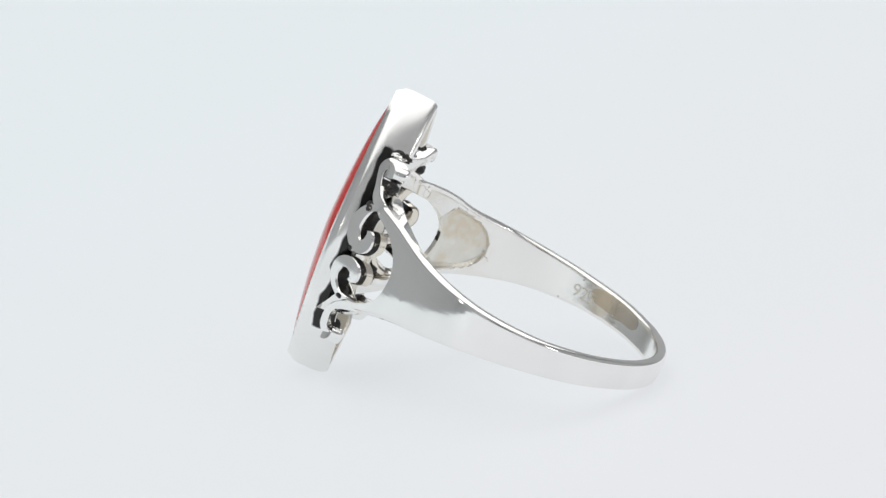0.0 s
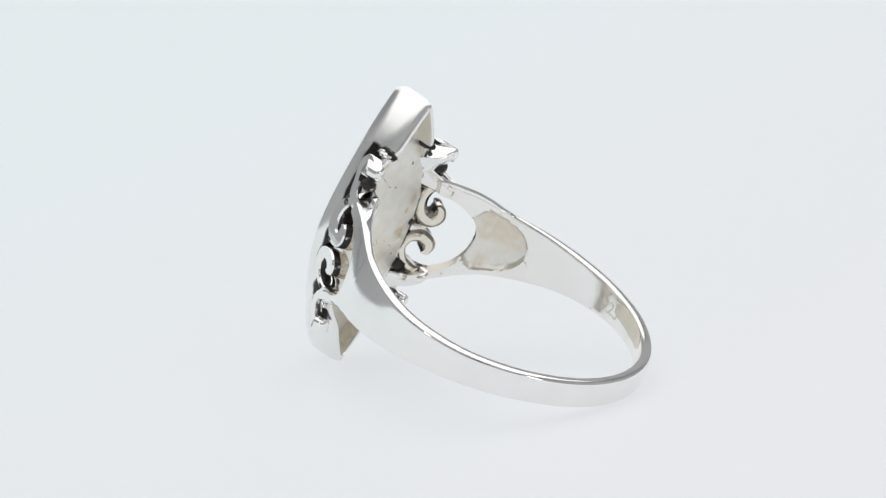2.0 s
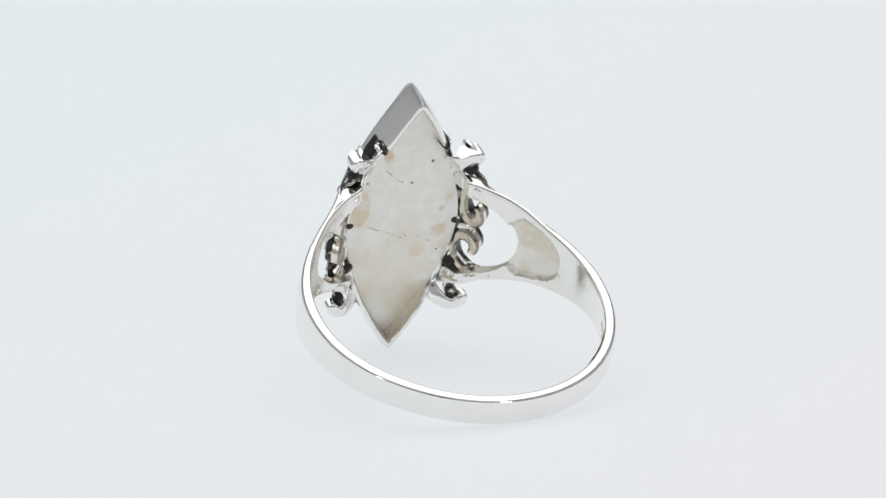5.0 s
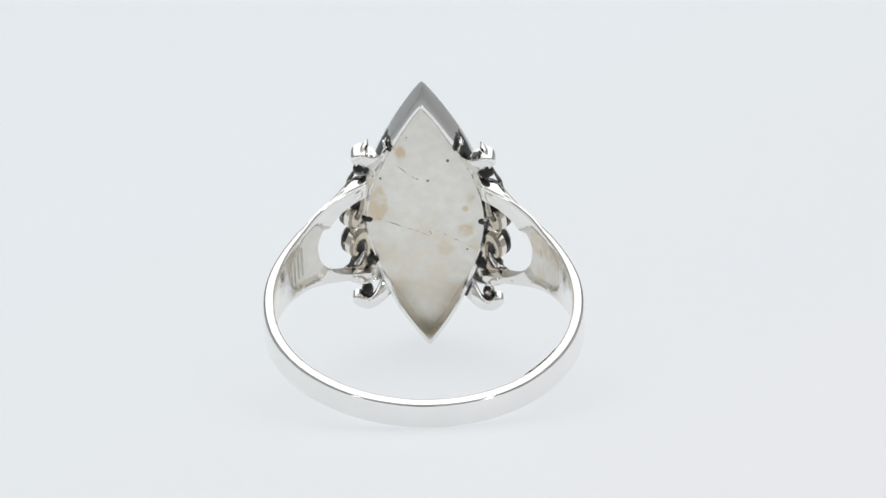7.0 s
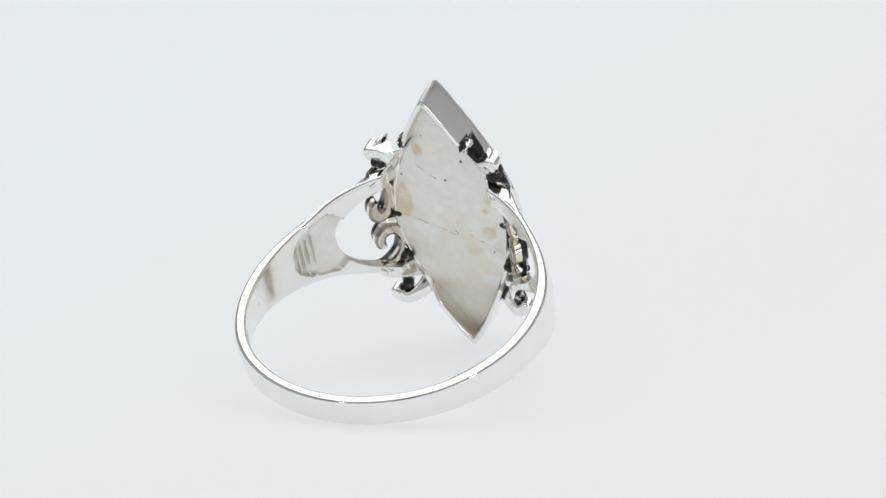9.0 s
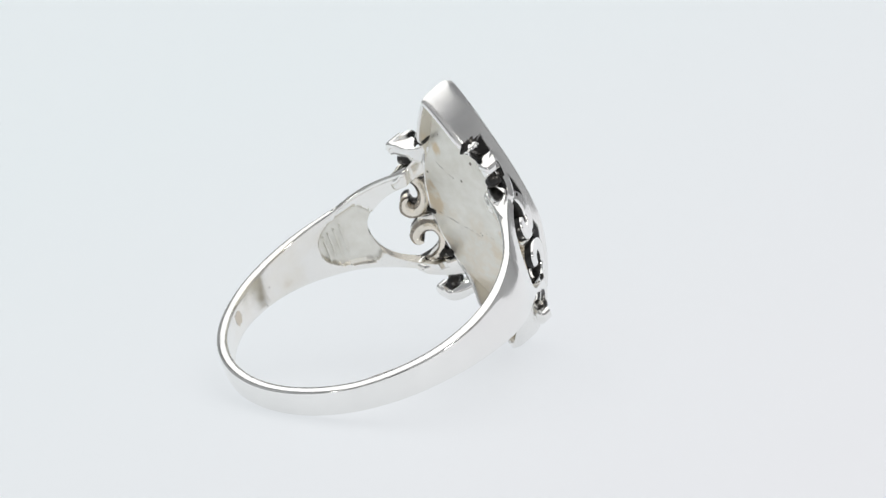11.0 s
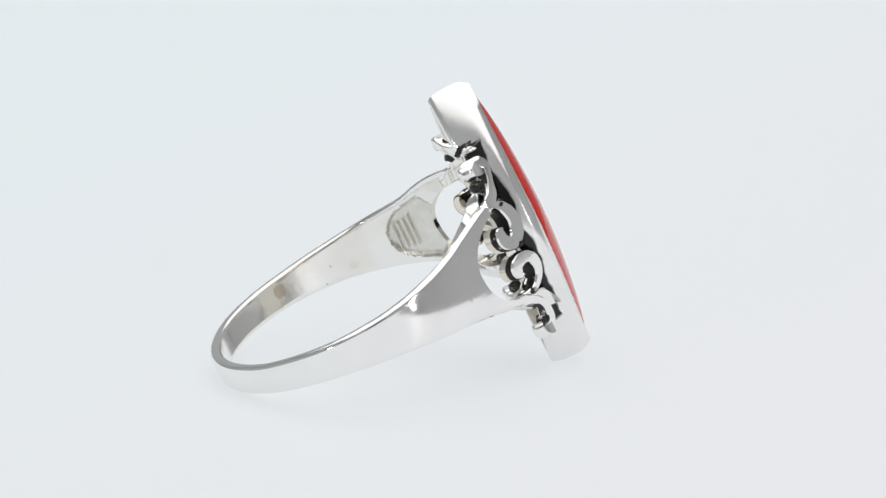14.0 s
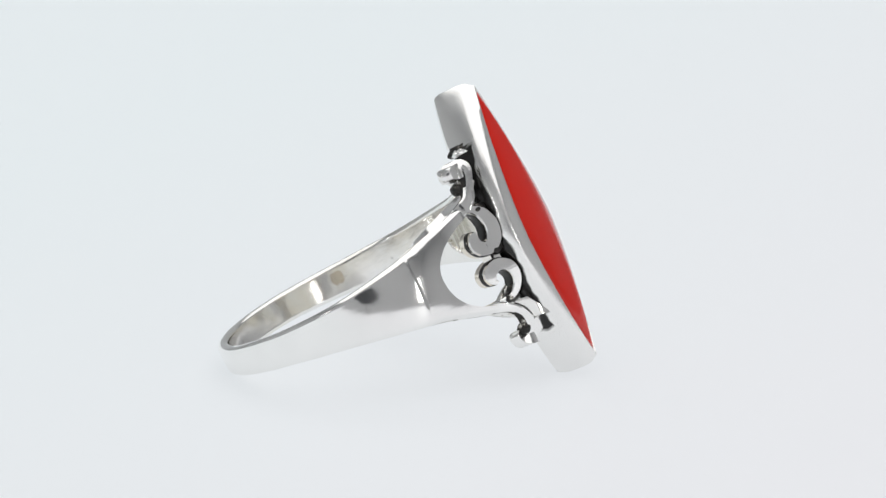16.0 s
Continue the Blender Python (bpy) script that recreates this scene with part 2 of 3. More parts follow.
for r, z0, z1 in ((0.005, 0.008, foot.z - 0.06), (0.035, 0.0, 0.008)):
    a = [[bm.verts.new((foot.x + r * math.cos(k * math.pi / 12), foot.y + r * math.sin(k * math.pi / 12), z)) for k in range(24)] for z in (z0, z1)]
    for k in range(24):
        bm.faces.new((a[0][k], a[0][(k + 1) % 24], a[1][(k + 1) % 24], a[1][k]))
    bm.faces.new(a[0])
    bm.faces.new(a[1])
bm.transform(lens.matrix_world.inverted())
part("stand", bm, STAND, lens, "pale grey stand", 40)

# ---- the ring ----
BAND_R, BAND_T, EDGE_R, FINGER_R = 10.4, 0.8, 0.28, 9.6


EDGE_A = [26, 28, 30.5, 33, 36, 40, 45, 50, 60, 70, 80, 90, 110, 140, 180]
EDGE_UP = [3.95, 3.85, 3.72, 3.57, 3.4, 3.16, 2.86, 2.62, 2.28, 1.97, 1.67, 1.44, 1.15, 1.0, 0.97]
EDGE_DOWN = [4.15, 4.1, 4.0, 3.86, 3.66, 3.28, 2.84, 2.58, 2.28, 1.97, 1.67, 1.44, 1.15, 1.0, 0.97]


def half_width(a, up=1):
    """Half the band's width by the angle from the stone, in degrees: up to the upper or down to the lower edge."""
    return float(np.mean(np.interp([a + 0.5 * k for k in range(-10, 11)], EDGE_A, EDGE_UP if up > 0 else EDGE_DOWN)))


def lean_z(a, side):
    """The band was soldered on a little askew: one side sits higher."""
    return -0.25 * side * min(1.0, 1.6 * math.sin(radians(a)))


SHOULDER_Y = [5.0, 5.5, 6.0, 6.5, 7.0, 7.8, 8.8, 10.2, 11.0, 11.6, 14.0]
SHOULDER_X = [9.12, 8.83, 8.49, 8.11, 7.68, 6.92, 6.13, 5.32, 4.85, 4.5, 3.4]


def shoulder_x(y, z):
    """The outer face of the shoulder and of the scrollwork beside the stone."""
    if y < 6.0:
        return math.sqrt(BAND_R ** 2 - y ** 2)
    return float(np.mean(np.interp([y + 0.1 * k for k in range(-7, 8)], SHOULDER_Y, SHOULDER_X))) - 0.032 * z * z * step((y - 7.0) / 2.5)


def band_point(a, z):
    """On the outer face at the angle a from the stone (degrees): the place and the outward way, in the xy plane."""
    def place(a):
        if a > 47.68:
            y = BAND_R * math.cos(radians(a))
            return (shoulder_x(y, z), y) if y > 6.0 else (BAND_R * math.sin(radians(a)), y * (1.012 if a > 90 else 1.0))
        y = 7.0 + (47.68 - a) * 0.175
        return shoulder_x(y, z), y
    x, y = place(a)
    x1, y1 = place(a + 0.6)
    x0, y0 = place(a - 0.6)
    tx, ty = x1 - x0, y1 - y0
    d = math.hypot(tx, ty)
    return (x, y), (-ty / d, tx / d)


WINDOW_A, WINDOW_END = 45.8, 27.0


def window_half(a, up):
    """Half the height of the opening in the shoulder."""
    if a >= WINDOW_A:
        return 0.0
    q = max(0.0, (a - WINDOW_END) / (WINDOW_A - WINDOW_END))
    return max(0.0, half_width(a, up) - (0.82 if up > 0 else 0.54)) * math.sqrt(max(0.0, 1 - q ** (3.2 if up > 0 else 5.5)))


def build_band(ring):
    """The band with both pierced shoulders, its inner face hollowed near the head."""
    bm = bmesh.new()
    angles = [180 - 2.0 * k for k in range(56)] + [69.5 - 0.5 * k for k in range(45)]
    angles += [46.9, 46.6, 46.3, 46.0, 45.95, 45.85, 45.7, 45.5, 45.2, 44.8, 44.4, 44.0] + [44 - 0.7 * k for k in range(1, 23)]
    rows = 21
    for side in (1, -1):
        for up in (1, -1):
            outer, inner, hollows = [], [], []
            for a in angles:
                h, wz, shift = half_width(a, up), window_half(a, up), lean_z(a, side)
                lo, li, lh = [], [], []
                for k in range(rows):
                    flat = max(0.05, h - wz - EDGE_R)
                    if k <= 14:
                        z, lean = wz + flat * k / 14, 0.0
                    else:
                        turn = math.pi / 2 * (k - 14) / (rows - 15)
                        z, lean = wz + flat + (h - wz - flat) * math.sin(turn), EDGE_R * (1 - math.cos(turn))
                    z *= up
                    (x, y), (nx, ny) = band_point(a, z)
                    crown = 0.3 * step((32.5 - a) / 4) + (0.07 + 0.24 * step((86 - a) / 30) * step((a - 32) / 18)) * (abs(z) / h) ** 2 + lean
                    rim = lean * 0.8
                    reach = max(0.0, 1 - max(0.0, (a - 52.0) / 14.0) ** 3) ** 0.5
                    hollow = step(((h - 0.52) * reach * step((a - 37) / 11) - abs(z)) / 0.22) * (0.0 if a > 66 else 1.0)
                    worn = 0.05 * noise.noise((a * 0.7, z * 2.2, side * 3.0)) * hollow
                    lh.append(hollow)
                    along = x * nx + y * ny
                    reach_in = along - math.sqrt(max(1.0, along ** 2 - x * x - y * y + FINGER_R ** 2))
                    bore = step((100 - a) / 20)
                    thick = BAND_T * (1 - bore) + reach_in * bore - (0.36 + worn) * hollow - rim - 0.75 * step((32.5 - a) / 4)
                    lo.append(bm.verts.new((side * (x - nx * crown) * MM, (y - ny * crown) * MM, (z + shift) * MM)))
                    zi = z + shift + (0.36 if up > 0 else -0.08) * step((58 - a) / 18) * (abs(z) / h) ** 4
                    li.append(bm.verts.new((side * (x - nx * thick) * MM, (y - ny * thick) * MM, zi * MM)))
                hollows.append(lh)
                outer.append(lo)
                inner.append(li)
            for i in range(len(angles) - 1):
                for k in range(rows - 1):
                    bm.faces.new((outer[i][k], outer[i][k + 1], outer[i + 1][k + 1], outer[i + 1][k]))
                    f = bm.faces.new((inner[i][k], inner[i + 1][k], inner[i + 1][k + 1], inner[i][k + 1]))
                    f.material_index = 3 if 0.12 < hollows[i][k] < 0.93 else 2 if hollows[i][k] > 0.5 else 1
                bm.faces.new((outer[i][-1], inner[i][-1], inner[i + 1][-1], outer[i + 1][-1]))
                if angles[i] <= WINDOW_A:
                    bm.faces.new((outer[i][0], outer[i + 1][0], inner[i + 1][0], inner[i][0])).material_index = 3
            for k in range(rows - 1):
                bm.faces.new((outer[-1][k], outer[-1][k + 1], inner[-1][k + 1], inner[-1][k]))
    bmesh.ops.remove_doubles(bm, verts=bm.verts, dist=0.000004)
    bmesh.ops.dissolve_degenerate(bm, edges=bm.edges, dist=0.000002)
    return part("band", bm, [SILVER, INNER, PLATE, TAN_SILVER], ring, "polished silver band with pierced flaring shoulders", 50)


def catmull(points, count):
    p = [points[0]] + list(points) + [points[-1]]
    out = []
    for i in range(1, len(p) - 2):
        for k in range(count):
            t = k / count
            out.append(tuple(0.5 * (2 * b + (c - a) * t + (2 * a - 5 * b + 4 * c - d) * t * t + (3 * b - a - 3 * c + d) * t ** 3)
                             for a, b, c, d in zip(p[i - 1], p[i], p[i + 1], p[i + 2])))
    out.append(tuple(points[-1]))
    return out


def scroll(name, ring, side, points, depth, label, lift=0.0, inward=0.2, curls_down=False, clean=0.0, flare=0.0, grow=False, curls_in=True):
    """A curling silver strap on the shoulder's face; points: y, z and width. Its flanks are blackened."""
    path = catmull(points, 8)
    n = len(path)
    bm = bmesh.new()
    loops = []
    for i, (y, z, w) in enumerate(path):
        y0, z0, _ = path[max(0, i - 1)]
        y1, z1, _ = path[min(n - 1, i + 1)]
        d = math.hypot(y1 - y0, z1 - z0) or 1.0
        ny, nz = -(z1 - z0) / d, (y1 - y0) / d
        left = sum(math.hypot(path[k + 1][0] - path[k][0], path[k + 1][1] - path[k][1]) for k in range(i, n - 1))
        w *= math.sqrt(max(0.05, 1 - max(0.0, 1 - left / (0.5 * w)) ** 2))
        section = [(-0.5, depth * 0.55), (-0.5, 0.12), (-0.5 + min(0.07 / w, 0.3), 0.015), (0.0, 0.012), (0.5 - min(0.07 / w, 0.3), 0.015), (0.5, 0.10), (0.5, depth * 0.55), (0.5, depth), (0.26, depth + 0.16), (-0.26, depth + 0.16), (-0.5, depth)]
        loop = []
        begin = step(i / (0.14 * n))
        for u, e in section:
            e *= 0.22 + 0.78 * step((i / n - 0.1) / 0.5) if grow else 0.35 + 0.65 * begin
            yy, zz = y + ny * u * w, z + nz * u * w
            x = shoulder_x(yy, zz) + lift - 0.30 * (1 - begin)
            rise = flare * e * (1 - step(i / n * 1.2)) * begin
            loop.append(bm.verts.new((side * (x - inward * e) * MM, (yy - 0.98 * e) * MM, (zz + rise) * MM)))
        loops.append(loop)
    m = len(loops[0])
    dark = 5 if curls_down else 0
    hollow_far = 10 if curls_in else 6
    for i in range(n - 1):
        for k in range(m):
            f = bm.faces.new((loops[i][k], loops[i][(k + 1) % m], loops[i + 1][(k + 1) % m], loops[i + 1][k]))
            near, far = k in (0, 5), k in (6, 10)
            # Backs of the volutes: paler along the crown, darker on its two slopes.
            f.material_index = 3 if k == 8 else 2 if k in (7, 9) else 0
            if near and (clean == 0.0 or (i < n * 0.55 if k == dark else n * clean < i < n * 0.84)):
                f.material_index = 1
            elif far:
                f.material_index = 1 if k == hollow_far else 3
    bm.faces.new(loops[0])
    f = bm.faces.new(loops[-1])
    f.material_index = 0
    return part(name, bm, [SILVER, PATINA, DARK_CAST if clean == 0.0 else INNER, DULL if clean == 0.0 else INNER], ring, label, 38)


UPPER_HOOK = [(2.5, 4.3, 0.95, 10.7), (2.85, 4.5, 0.95, 10.3), (3.25, 4.78, 0.85, 9.8), (3.6, 5.12, 0.68, 9.45), (3.9, 5.45, 0.48, 9.2), (4.25, 5.66, 0.5, 9.02), (4.76, 5.62, 0.5, 8.95)]
LOWER_HOOK = [(2.3, -5.2, 0.8, 10.8), (2.65, -5.6, 0.66, 10.5), (3.15, -6.02, 0.52, 9.85), (3.7, -6.25, 0.44, 9.3), (4.25, -6.2, 0.4, 9.1), (4.62, -5.82, 0.42, 8.98), (4.58, -5.4, 0.42, 8.95)]
UPPER_VOLUTE = [(9.3, 2.95, 0.42), (10.1, 3.0, 0.5), (10.8, 2.5, 0.7), (11.12, 1.5, 0.86), (10.9, 0.55, 0.95), (10.3, 0.2, 0.98), (9.85, 0.65, 0.84), (9.85, 1.25, 0.62), (10.1, 1.45, 0.42)]
LOWER_VOLUTE = [(9.2, -3.45, 0.42), (10.2, -3.4, 0.46), (10.85, -3.0, 0.5), (11.22, -2.2, 0.56), (11.05, -1.4, 0.78), (10.45, -1.05, 0.95), (9.88, -1.35, 0.86), (9.82, -1.9, 0.62), (10.1, -2.08, 0.42)]
LOWER_CURL = [(8.9, -3.5, 0.6), (9.6, -3.75, 0.58), (10.2, -4.1, 0.5), (10.58, -4.65, 0.44), (10.7, -5.3, 0.46), (10.6, -6.0, 0.55), (10.2, -6.35, 0.7), (9.85, -6.2, 0.7)]
UPPER_CURL = [(9.2, 2.9, 0.7), (10.0, 3.22, 0.78), (10.5, 3.62, 0.64), (10.76, 4.25, 0.44), (10.95, 4.85, 0.42), (11.0, 5.35, 0.5), (10.75, 5.74, 0.62), (10.38, 5.78, 0.7), (10.14, 5.5, 0.6)]

HEAD_W, HEAD_L = 4.5, 10.15


def marquise(inset_w, inset_l, y, bm, count=48, scoop=0.0, scoop_z=6.9, scoop_w=1.8):
    """One closed loop of the pointed oval."""
    w, length = HEAD_W - inset_w, HEAD_L - inset_l
    loop = []
    for side in (1, -1):
        for k in range(count):
            t = -1 + 2 * k / count
            t = math.sin(t * math.pi / 2) * 0.7 + t * 0.3
            half = (w - 0.42) * (1 - abs(t) ** 1.62) + 0.42 * math.sqrt(max(0.0, 1 - t * t))
            loop.append(bm.verts.new((side * half * MM, (y + scoop * step((scoop_z - abs(t) * length) / scoop_w)) * MM, side * length * t * MM)))
    return loop


def bridge(bm, a, b, index=0):
    for i in range(len(a)):
        k = (i + 1) % len(a)
        bm.faces.new((a[i], a[k], b[k], b[i])).material_index = index


def build_bezel(ring):
    bm = bmesh.new()
    rings = [marquise(i, j, y, bm, scoop=q) for i, j, y, q in (
        (0.75, 0.85, 10.9, 0.0), (0.72, 0.8, 9.95, 0.45), (0.68, 0.7, 9.68, 0.62), (0.56, 0.5, 9.60, 0.62), (0.46, 0.30, 9.66, 0.6), (0.37, 0.15, 9.82, 0.45), (0.27, 0.06, 10.1, 0.3), (0.15, 0.02, 10.6, 0.12),
        (0.06, 0.0, 11.1, 0.0), (0.01, 0.0, 11.6, 0.0), (0.02, 0.03, 11.9, 0.0), (0.09, 0.11, 12.1, 0.0), (0.24, 0.24, 12.27, 0.0), (0.9, 0.42, 12.56, 0.0), (1.2, 0.6, 12.57, 0.0), (1.28, 0.68, 12.45, 0.0), (1.3, 0.7, 11.6, 0.0))]
    for k, (a, b) in enumerate(zip(rings, rings[1:])):
        bridge(bm, a, b, 1 if k < 2 else 0)
    bridge(bm, rings[-1], rings[0], 1)
    return part("bezel", bm, [BEZEL_SILVER, TAN_SILVER], ring, "polished silver marquise bezel, blackened beside the scrolls", 50)


def build_plate(ring):
    bm = bmesh.new()
    face = []
    for k in range(9):
        q = 1 - k / 9
        face.append(marquise(HEAD_W - (HEAD_W - 0.5) * q, HEAD_L - (HEAD_L - 0.8) * q, 10.85, bm, scoop=-0.6, scoop_z=7.2, scoop_w=3.6))
    back = marquise(0.5, 0.8, 11.1, bm)
    bridge(bm, back, face[0])
    for a, b in zip(face, face[1:]):
        bridge(bm, a, b)
    bm.faces.new(face[-1])
    bm.faces.new(back)
    for v in bm.verts:
        v.co.y += 0.05 * MM * noise.noise(v.co * 700) if v.co.y < 10.9 * MM else 0.0
    return part("backplate", bm, PLATE, ring, "cream stained cast silver plate behind the stone", 40)


def build_stone(ring):
    bm = bmesh.new()
    loops = []
    steps = 14
    for k in range(steps):
        q = 1 - k / steps
        y = 12.42 + 1.02 * (1 - q * q) ** 0.85
        loops.append(marquise(HEAD_W - (HEAD_W - 1.28) * q, HEAD_L - (HEAD_L - 0.68) * q, y, bm))
    low = marquise(1.28, 0.68, 11.6, bm)
    bridge(bm, low, loops[0])
    for a, b in zip(loops, loops[1:]):
        bridge(bm, a, b)
    top = bm.verts.new((0, 13.44 * MM, 0))
    for i in range(len(loops[-1])):
        bm.faces.new((loops[-1][i], loops[-1][(i + 1) % len(loops[-1])], top))
    bm.faces.new(low)
    return part("stone", bm, CORAL, ring, "glossy red coral cabochon", 60)


def build_joint(ring, side, z, y, reach, x=4.15):
    """A blackened lump: it ties a scroll to the bezel, or fills the black notch beside a hook."""
    bm = bmesh.new()
    bmesh.ops.create_icosphere(bm, subdivisions=3, radius=1.0)
    for v in bm.verts:
        k = 1 + 0.25 * noise.noise(v.co * 1.9 + Vector((z, side, 0)))
        v.co = Vector((side * (x + v.co.x * reach), y + v.co.y * 0.5 * k, z + v.co.z * 0.42 * k)) * MM
    return part("scroll_joint_fill", bm, PATINA, ring, "blackened silver joint or notch fill", 70)


def build_hook(name, ring, side, points, face_y, face_x, shift):
    """A curled arm cast in one with the plate; points: x, z, half width and the back's y. It reaches from its smooth back up to the sloping outer face."""
    path = catmull(points, 7)
    n = len(path)
    bm = bmesh.new()
    loops = []
    for i, (x, z, half, back) in enumerate(path):
        x0, z0 = path[max(0, i - 1)][:2]
        x1, z1 = path[min(n - 1, i + 1)][:2]
        d = math.hypot(x1 - x0, z1 - z0) or 1.0
        nx, nz = -(z1 - z0) / d, (x1 - x0) / d
        left = sum(math.hypot(path[k + 1][0] - path[k][0], path[k + 1][1] - path[k][1]) for k in range(i, n - 1))
        round_end = math.sqrt(max(0.0, 1 - max(0.0, 1 - left / half) ** 2))
        wide = half * max(0.12, round_end)
        soft = min(0.2, wide * 0.7)
        lip = back + 0.3 * (1 - round_end)
        rough = 0.025 * noise.noise((x * 2.1, z * 2.3, side * 4.0))
        loop = []
        front = min(face_y - 0.15 + 0.6 * step((x - 3.5) / 0.35), face_y + (face_x - x) * 1.1)
        front = max(front, back + 0.35)
        for u, y in ((-wide, front), (-wide, lip + soft), (-wide + soft * 0.3, lip + soft * 0.35), (-wide + soft, lip + rough), (0.0, lip - 0.03 + rough),
                     (wide - soft, lip + rough), (wide - soft * 0.3, lip + soft * 0.35), (wide, lip + soft), (wide, front)):
            loop.append(bm.verts.new((side * (x + nx * u) * MM, y * MM, (z + nz * u + shift) * MM)))
        loops.append(loop)
    for p, q in zip(loops, loops[1:]):
        bridge(bm, p, q)
    bm.faces.new(loops[0])
    bm.faces.new(loops[-1])
    return part(name, bm, SILVER, ring, "polished silver hook behind the scroll", 50)


def build_bridge(ring, side, x0, x1, mid0, mid1, half0, half1, y0, y1, deep):
    """A cast web behind the stone, from the plate (x0) to a curl or a rail (x1)."""
    bm = bmesh.new()
    loops = []
    for k in range(15):
        u = k / 14
        x = x0 + (x1 - x0) * u
        mid = mid0 + (mid1 - mid0) * step(u)
        half = half1 + (half0 - half1) * (1 - step(u * 1.25)) + 0.03 * noise.noise((x * 2, mid0, side * 4.0))
        lo, hi = mid - half, mid + half
        a = y0 + (y1 - y0) * step(u * 1.25) + 0.03 * noise.noise((x * 1.7, mid0 * 2, side))
        b = a + deep
        soft = min(0.22, half * 0.6)
        loops.append([bm.verts.new((side * x * MM, y * MM, z * MM)) for y, z in
                      ((a, lo + soft), (a - 0.05, mid), (a, hi - soft), (a + soft * 0.35, hi - soft * 0.35), (a + soft, hi), (b, hi), (b, lo), (a + soft, lo), (a + soft * 0.35, lo + soft * 0.35))])
    for a, b in zip(loops, loops[1:]):
        bridge(bm, a, b)
    bm.faces.new(loops[0])
    bm.faces.new(loops[-1])
    return part("curl_bridge", bm, INNER, ring, "", 50)


ring = tagged(new("ring"), "polished silver ring with red marquise stone on white table", "ring")
band = build_band(ring)
bezel = build_bezel(ring)
build_plate(ring)
build_stone(ring)
for side in (1, -1):
    for name, points, depth, inward, clean, flare in (("upper_volute", UPPER_VOLUTE, 0.85, 0.8, 0.0, 0.0), ("lower_volute", LOWER_VOLUTE, 0.85, 0.8, 0.0, 0.0),
                                                      ("lower_curl", LOWER_CURL, 0.6, 0.0, 0.3, -0.15), ("upper_curl", UPPER_CURL, 0.75, 0.0, 0.36, 0.25)):
        scroll(name, ring, side, [(y, z + 0.2 - 0.2 * side, w) for y, z, w in points], depth, "polished silver scroll with blackened flanks", 0.012, inward,
               name == "lower_curl", clean, flare, "curl" in name, name in ("upper_volute", "lower_curl"))
    shift = -0.2 * side
    build_hook("upper_hook", ring, side, UPPER_HOOK, 10.15, 4.5, shift)
    build_hook("lower_hook", ring, side, LOWER_HOOK, 10.0, 4.4, shift)
    build_bridge(ring, side, 2.8, 4.75, 4.0 + shift, 3.08 + shift, 0.85, 0.46, 10.65, 8.44, 0.75)
    build_bridge(ring, side, 2.85, 5.0, -4.6 + shift, -3.4 + shift, 0.75, 0.34, 10.7, 8.22, 1.0)
    build_bridge(ring, side, 3.7, 5.0, -0.6 + shift, -0.3 + shift, 0.4, 0.26, 10.5, 9.6, 0.6)
    build_bridge(ring, side, 3.6, 5.0, -2.3 + shift, -3.3 + shift, 0.3, 0.24, 10.5, 9.2, 0.5)
    # The last two are added lumps that blacken the notches beside the hooks.
    for z, y, reach, x in ((2.9, 10.5, 0.75, 4.15), (0.05, 10.6, 0.95, 4.15), (-3.2, 10.1, 0.95, 4.15), (4.55, 9.8, 0.55, 4.1), (-5.5, 9.95, 0.4, 4.05)):
        build_joint(ring, side, z + shift, y, reach, x)


def build_hallmark(whole):
    """The purity stamp inside the band."""
    text = bpy.data.curves.new("hallmark", "FONT")
    text.body, text.size, text.extrude, text.align_x, text.align_y = "925", 1.25 * MM, 0.012 * MM, "CENTER", "CENTER"
    carrier = bpy.data.objects.new("hallmark", text)
    me = bpy.data.meshes.new_from_object(carrier)
    bpy.data.objects.remove(carrier)
    me.materials.append(TAN_SILVER)
    ob = new("hallmark", me)
    ob.parent, ob["label"] = whole, "stamped number 925 inside the band"
    r = BAND_R - BAND_T
    for v in me.vertices:
        a = radians(109.5) + v.co.x / (r * MM)
        q = r * MM - 0.004 * MM - v.co.z
        v.co = (q * math.sin(a), q * math.cos(a) * 1.012, v.co.y - 0.36 * MM)
    for turn, z, tall in ((121, 0.1, 0.2), (124.5, -0.35, 0.16)):
        bm = bmesh.new()
        a = radians(turn)
        box(bm, -0.12 * MM, 0.12 * MM, -0.006 * MM, 0.006 * MM, -tall * MM, tall * MM)
        bm.transform(Matrix.Translation((r * math.sin(a) * MM, r * math.cos(a) * 1.012 * MM, z * MM)) @ Matrix.Rotation(math.pi / 2 - a + math.pi / 2, 4, "Z"))
        part("maker_mark", bm, TAN_SILVER, whole, "worn illegible stamp")


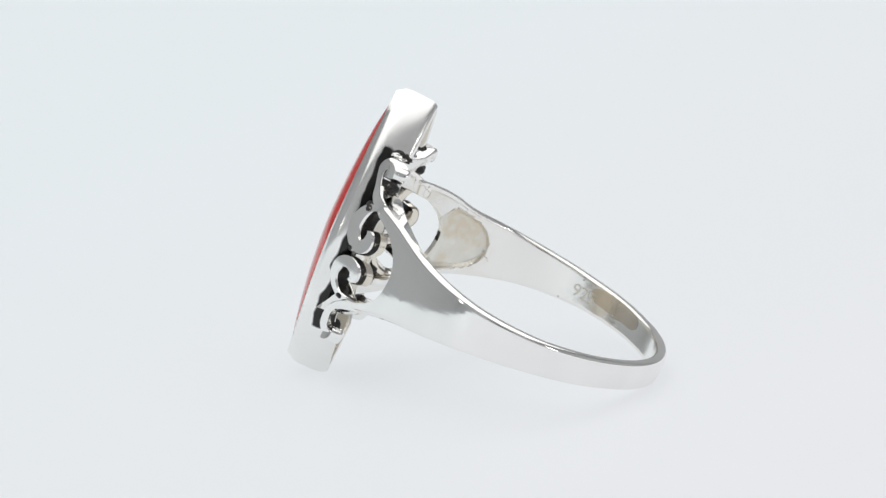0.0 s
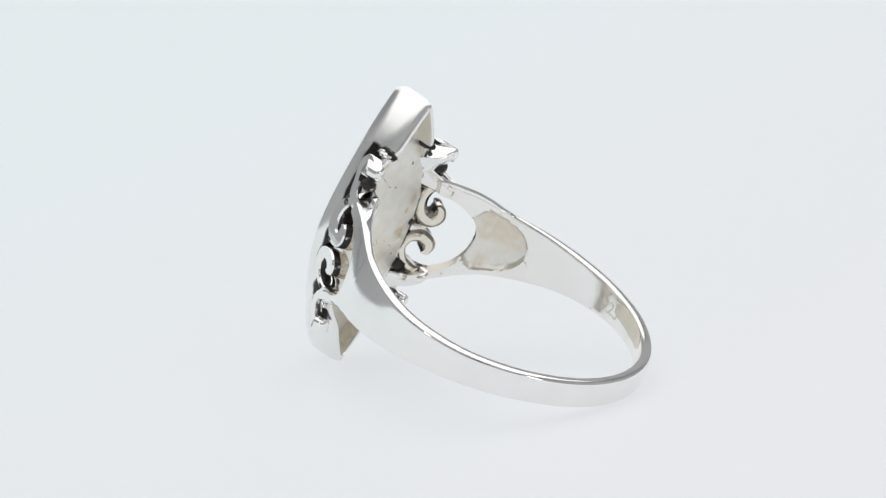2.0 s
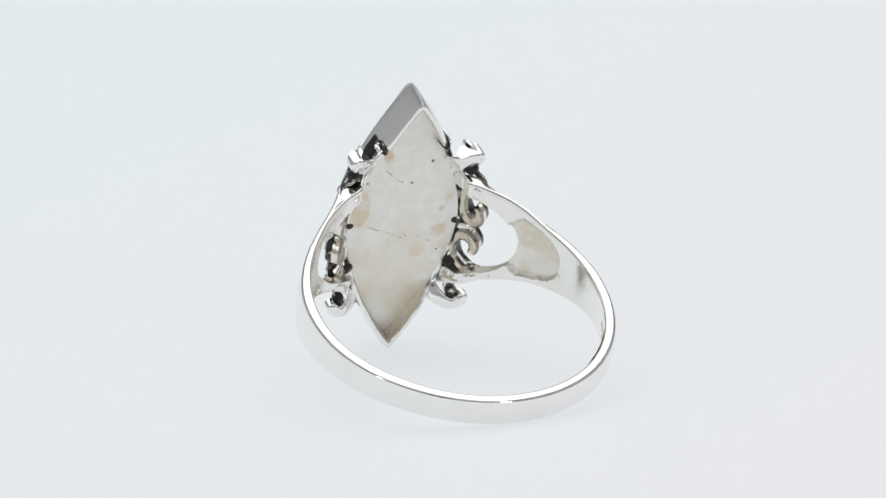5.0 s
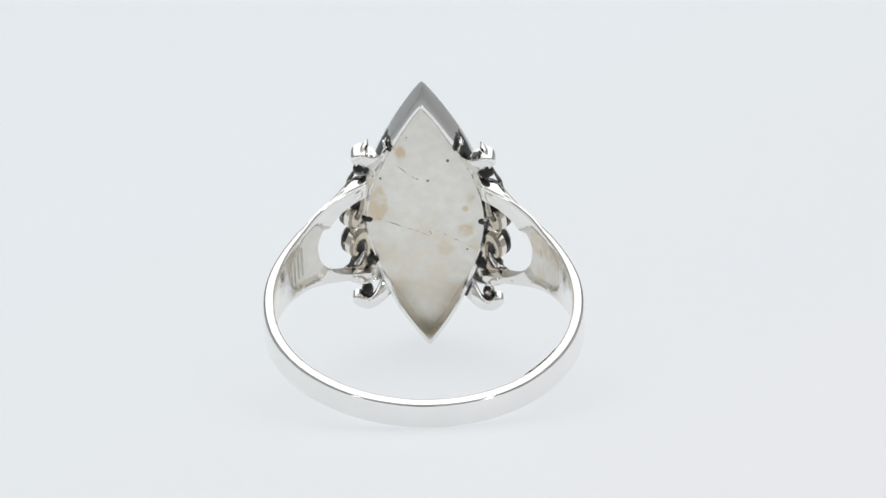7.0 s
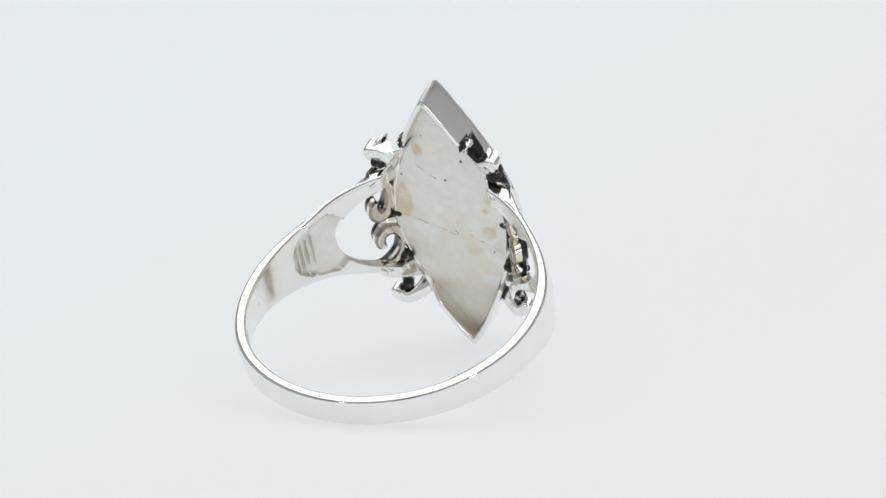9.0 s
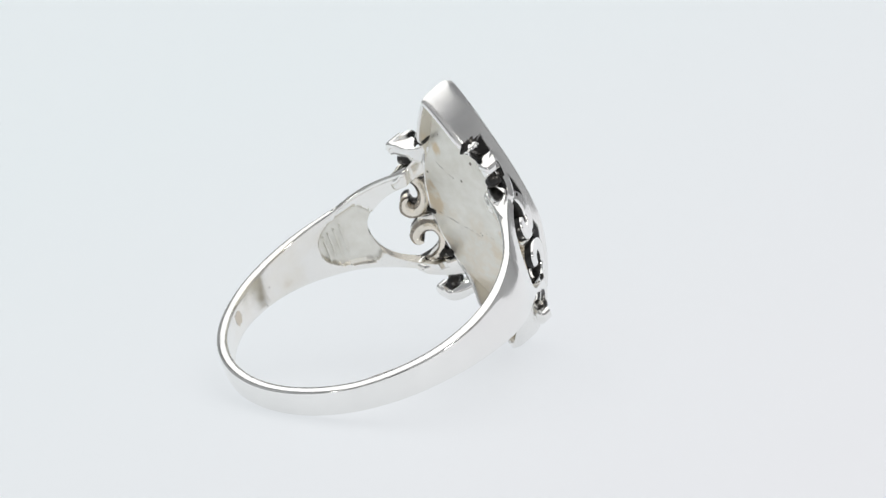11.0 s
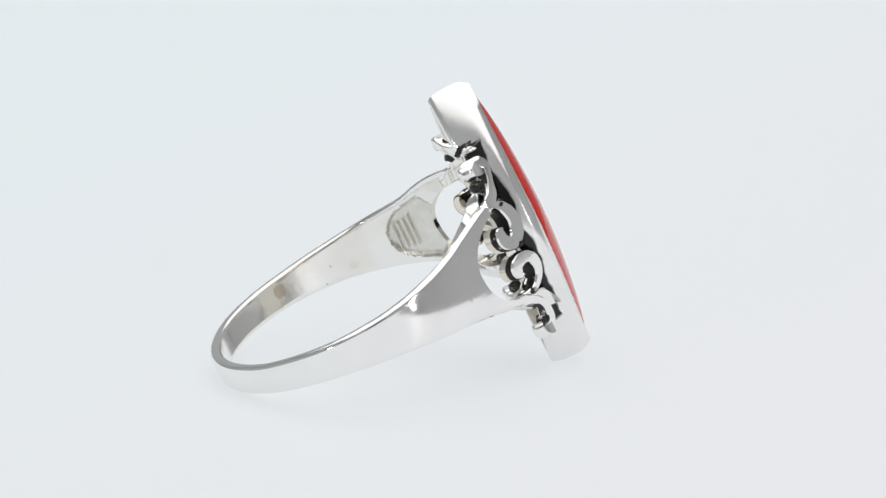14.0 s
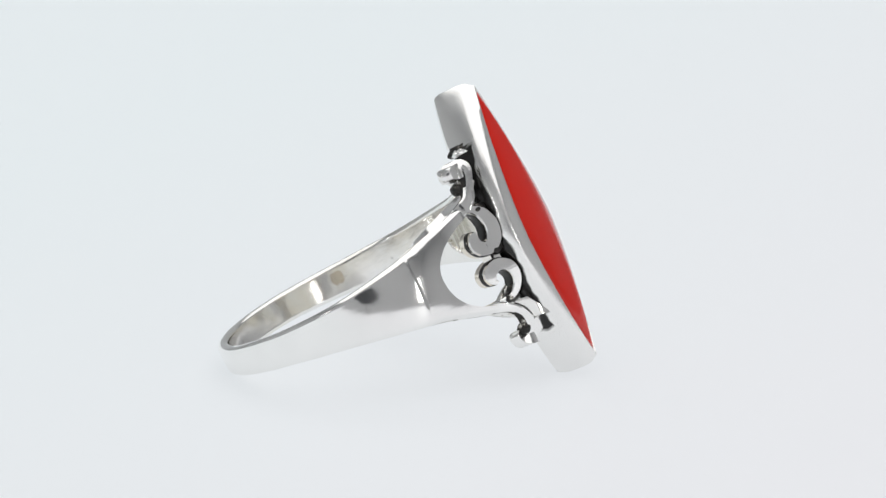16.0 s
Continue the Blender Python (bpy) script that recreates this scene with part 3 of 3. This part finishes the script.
def build_solder(whole, side):
    """A ragged lump of solder where the upper curl meets the bezel."""
    bm = bmesh.new()
    bmesh.ops.create_icosphere(bm, subdivisions=4, radius=1.0)
    for v in bm.verts:
        k = 1 + 0.35 * noise.noise(v.co * 2.3 + Vector((side * 5, 0, 0)))
        v.co = Vector((side * (2.32 + v.co.x * 0.32 * k), 10.45 + v.co.y * 0.55 * k, 6.3 + v.co.z * 0.26 * k)) * MM
    part("solder", bm, SILVER, whole, "ragged silver solder joint", 60)
    bm = bmesh.new()
    bmesh.ops.create_icosphere(bm, subdivisions=4, radius=1.0)
    for v in bm.verts:
        k = 1 + 0.4 * noise.noise(v.co * 2.9 + Vector((side * 9, 2, 0)))
        v.co = Vector((side * (2.17 + v.co.x * 0.32), 10.5 + v.co.y * 0.85 * k, 6.35 + v.co.z * 0.42 * k)) * MM
    return part("oxide_patch", bm, PATINA, whole, "black oxide round the solder", 60)


def build_tarnish(whole, side, a0, a1, z0, z1):
    """A thin tan film of tarnish inside the band, with a ragged rim."""
    bm = bmesh.new()
    r = BAND_R - BAND_T - 0.006
    rows = []
    for i in range(13):
        u = i / 12
        a = radians(a0 + (a1 - a0) * u)
        squeeze = math.sqrt(max(0.02, 1 - (2 * u - 1) ** 4))
        lo = z0 + (1 - squeeze) * 0.4 * (z1 - z0) + 0.12 * noise.noise((u * 5, side, 1.0))
        hi = z1 - (1 - squeeze) * 0.4 * (z1 - z0) + 0.06 * noise.noise((u * 5, side, 7.0))
        rows.append([bm.verts.new((side * r * math.sin(a) * MM, r * math.cos(a) * (1.012 if a > math.pi / 2 else 1) * MM, (lo + (hi - lo) * k / 5) * MM)) for k in range(6)])
    for p, q in zip(rows, rows[1:]):
        for k in range(5):
            bm.faces.new((p[k], p[k + 1], q[k + 1], q[k]))
    return part("tarnish", bm, TARNISH, whole, "tan tarnish film inside the band", 60)


def build_ridges(whole):
    """Cast ridges in one hollow of the shoulder."""
    for turn in (55.0, 57.6, 60.2, 62.6):
        a = radians(turn)
        r = BAND_R - 0.62
        bm = bmesh.new()
        box(bm, -0.06 * MM, 0.06 * MM, -0.10 * MM, 0.10 * MM, -0.85 * MM, (1.45 - 0.05 * (turn - 55)) * MM)
        bm.transform(Matrix.Translation((-r * math.sin(a) * MM, r * math.cos(a) * MM, 0)) @ Matrix.Rotation(a, 4, "Z"))
        part("ridge", bm, PLATE, whole, "", 60, 0.00004)


build_ridges(band)
build_tarnish(band, 1, 112, 141, -0.5, 0.72)
build_tarnish(band, -1, 113, 118.5, 0.0, 0.9)
build_hallmark(band)
for side in (1, -1):
    build_solder(bezel, side)


# ---- movement: the ring turns on the spot ----
def motions():
    rows = []
    for k in range(33):
        t = 0.5 * k
        rows.append((t, pose(0, 0, 0, 0, 0, 77.1 - 11.22 * t) @ pose(-0.000942, -0.005198, 0.00511, 23.8, -0.09, 0)))
    walk(ring, rows)


motions()
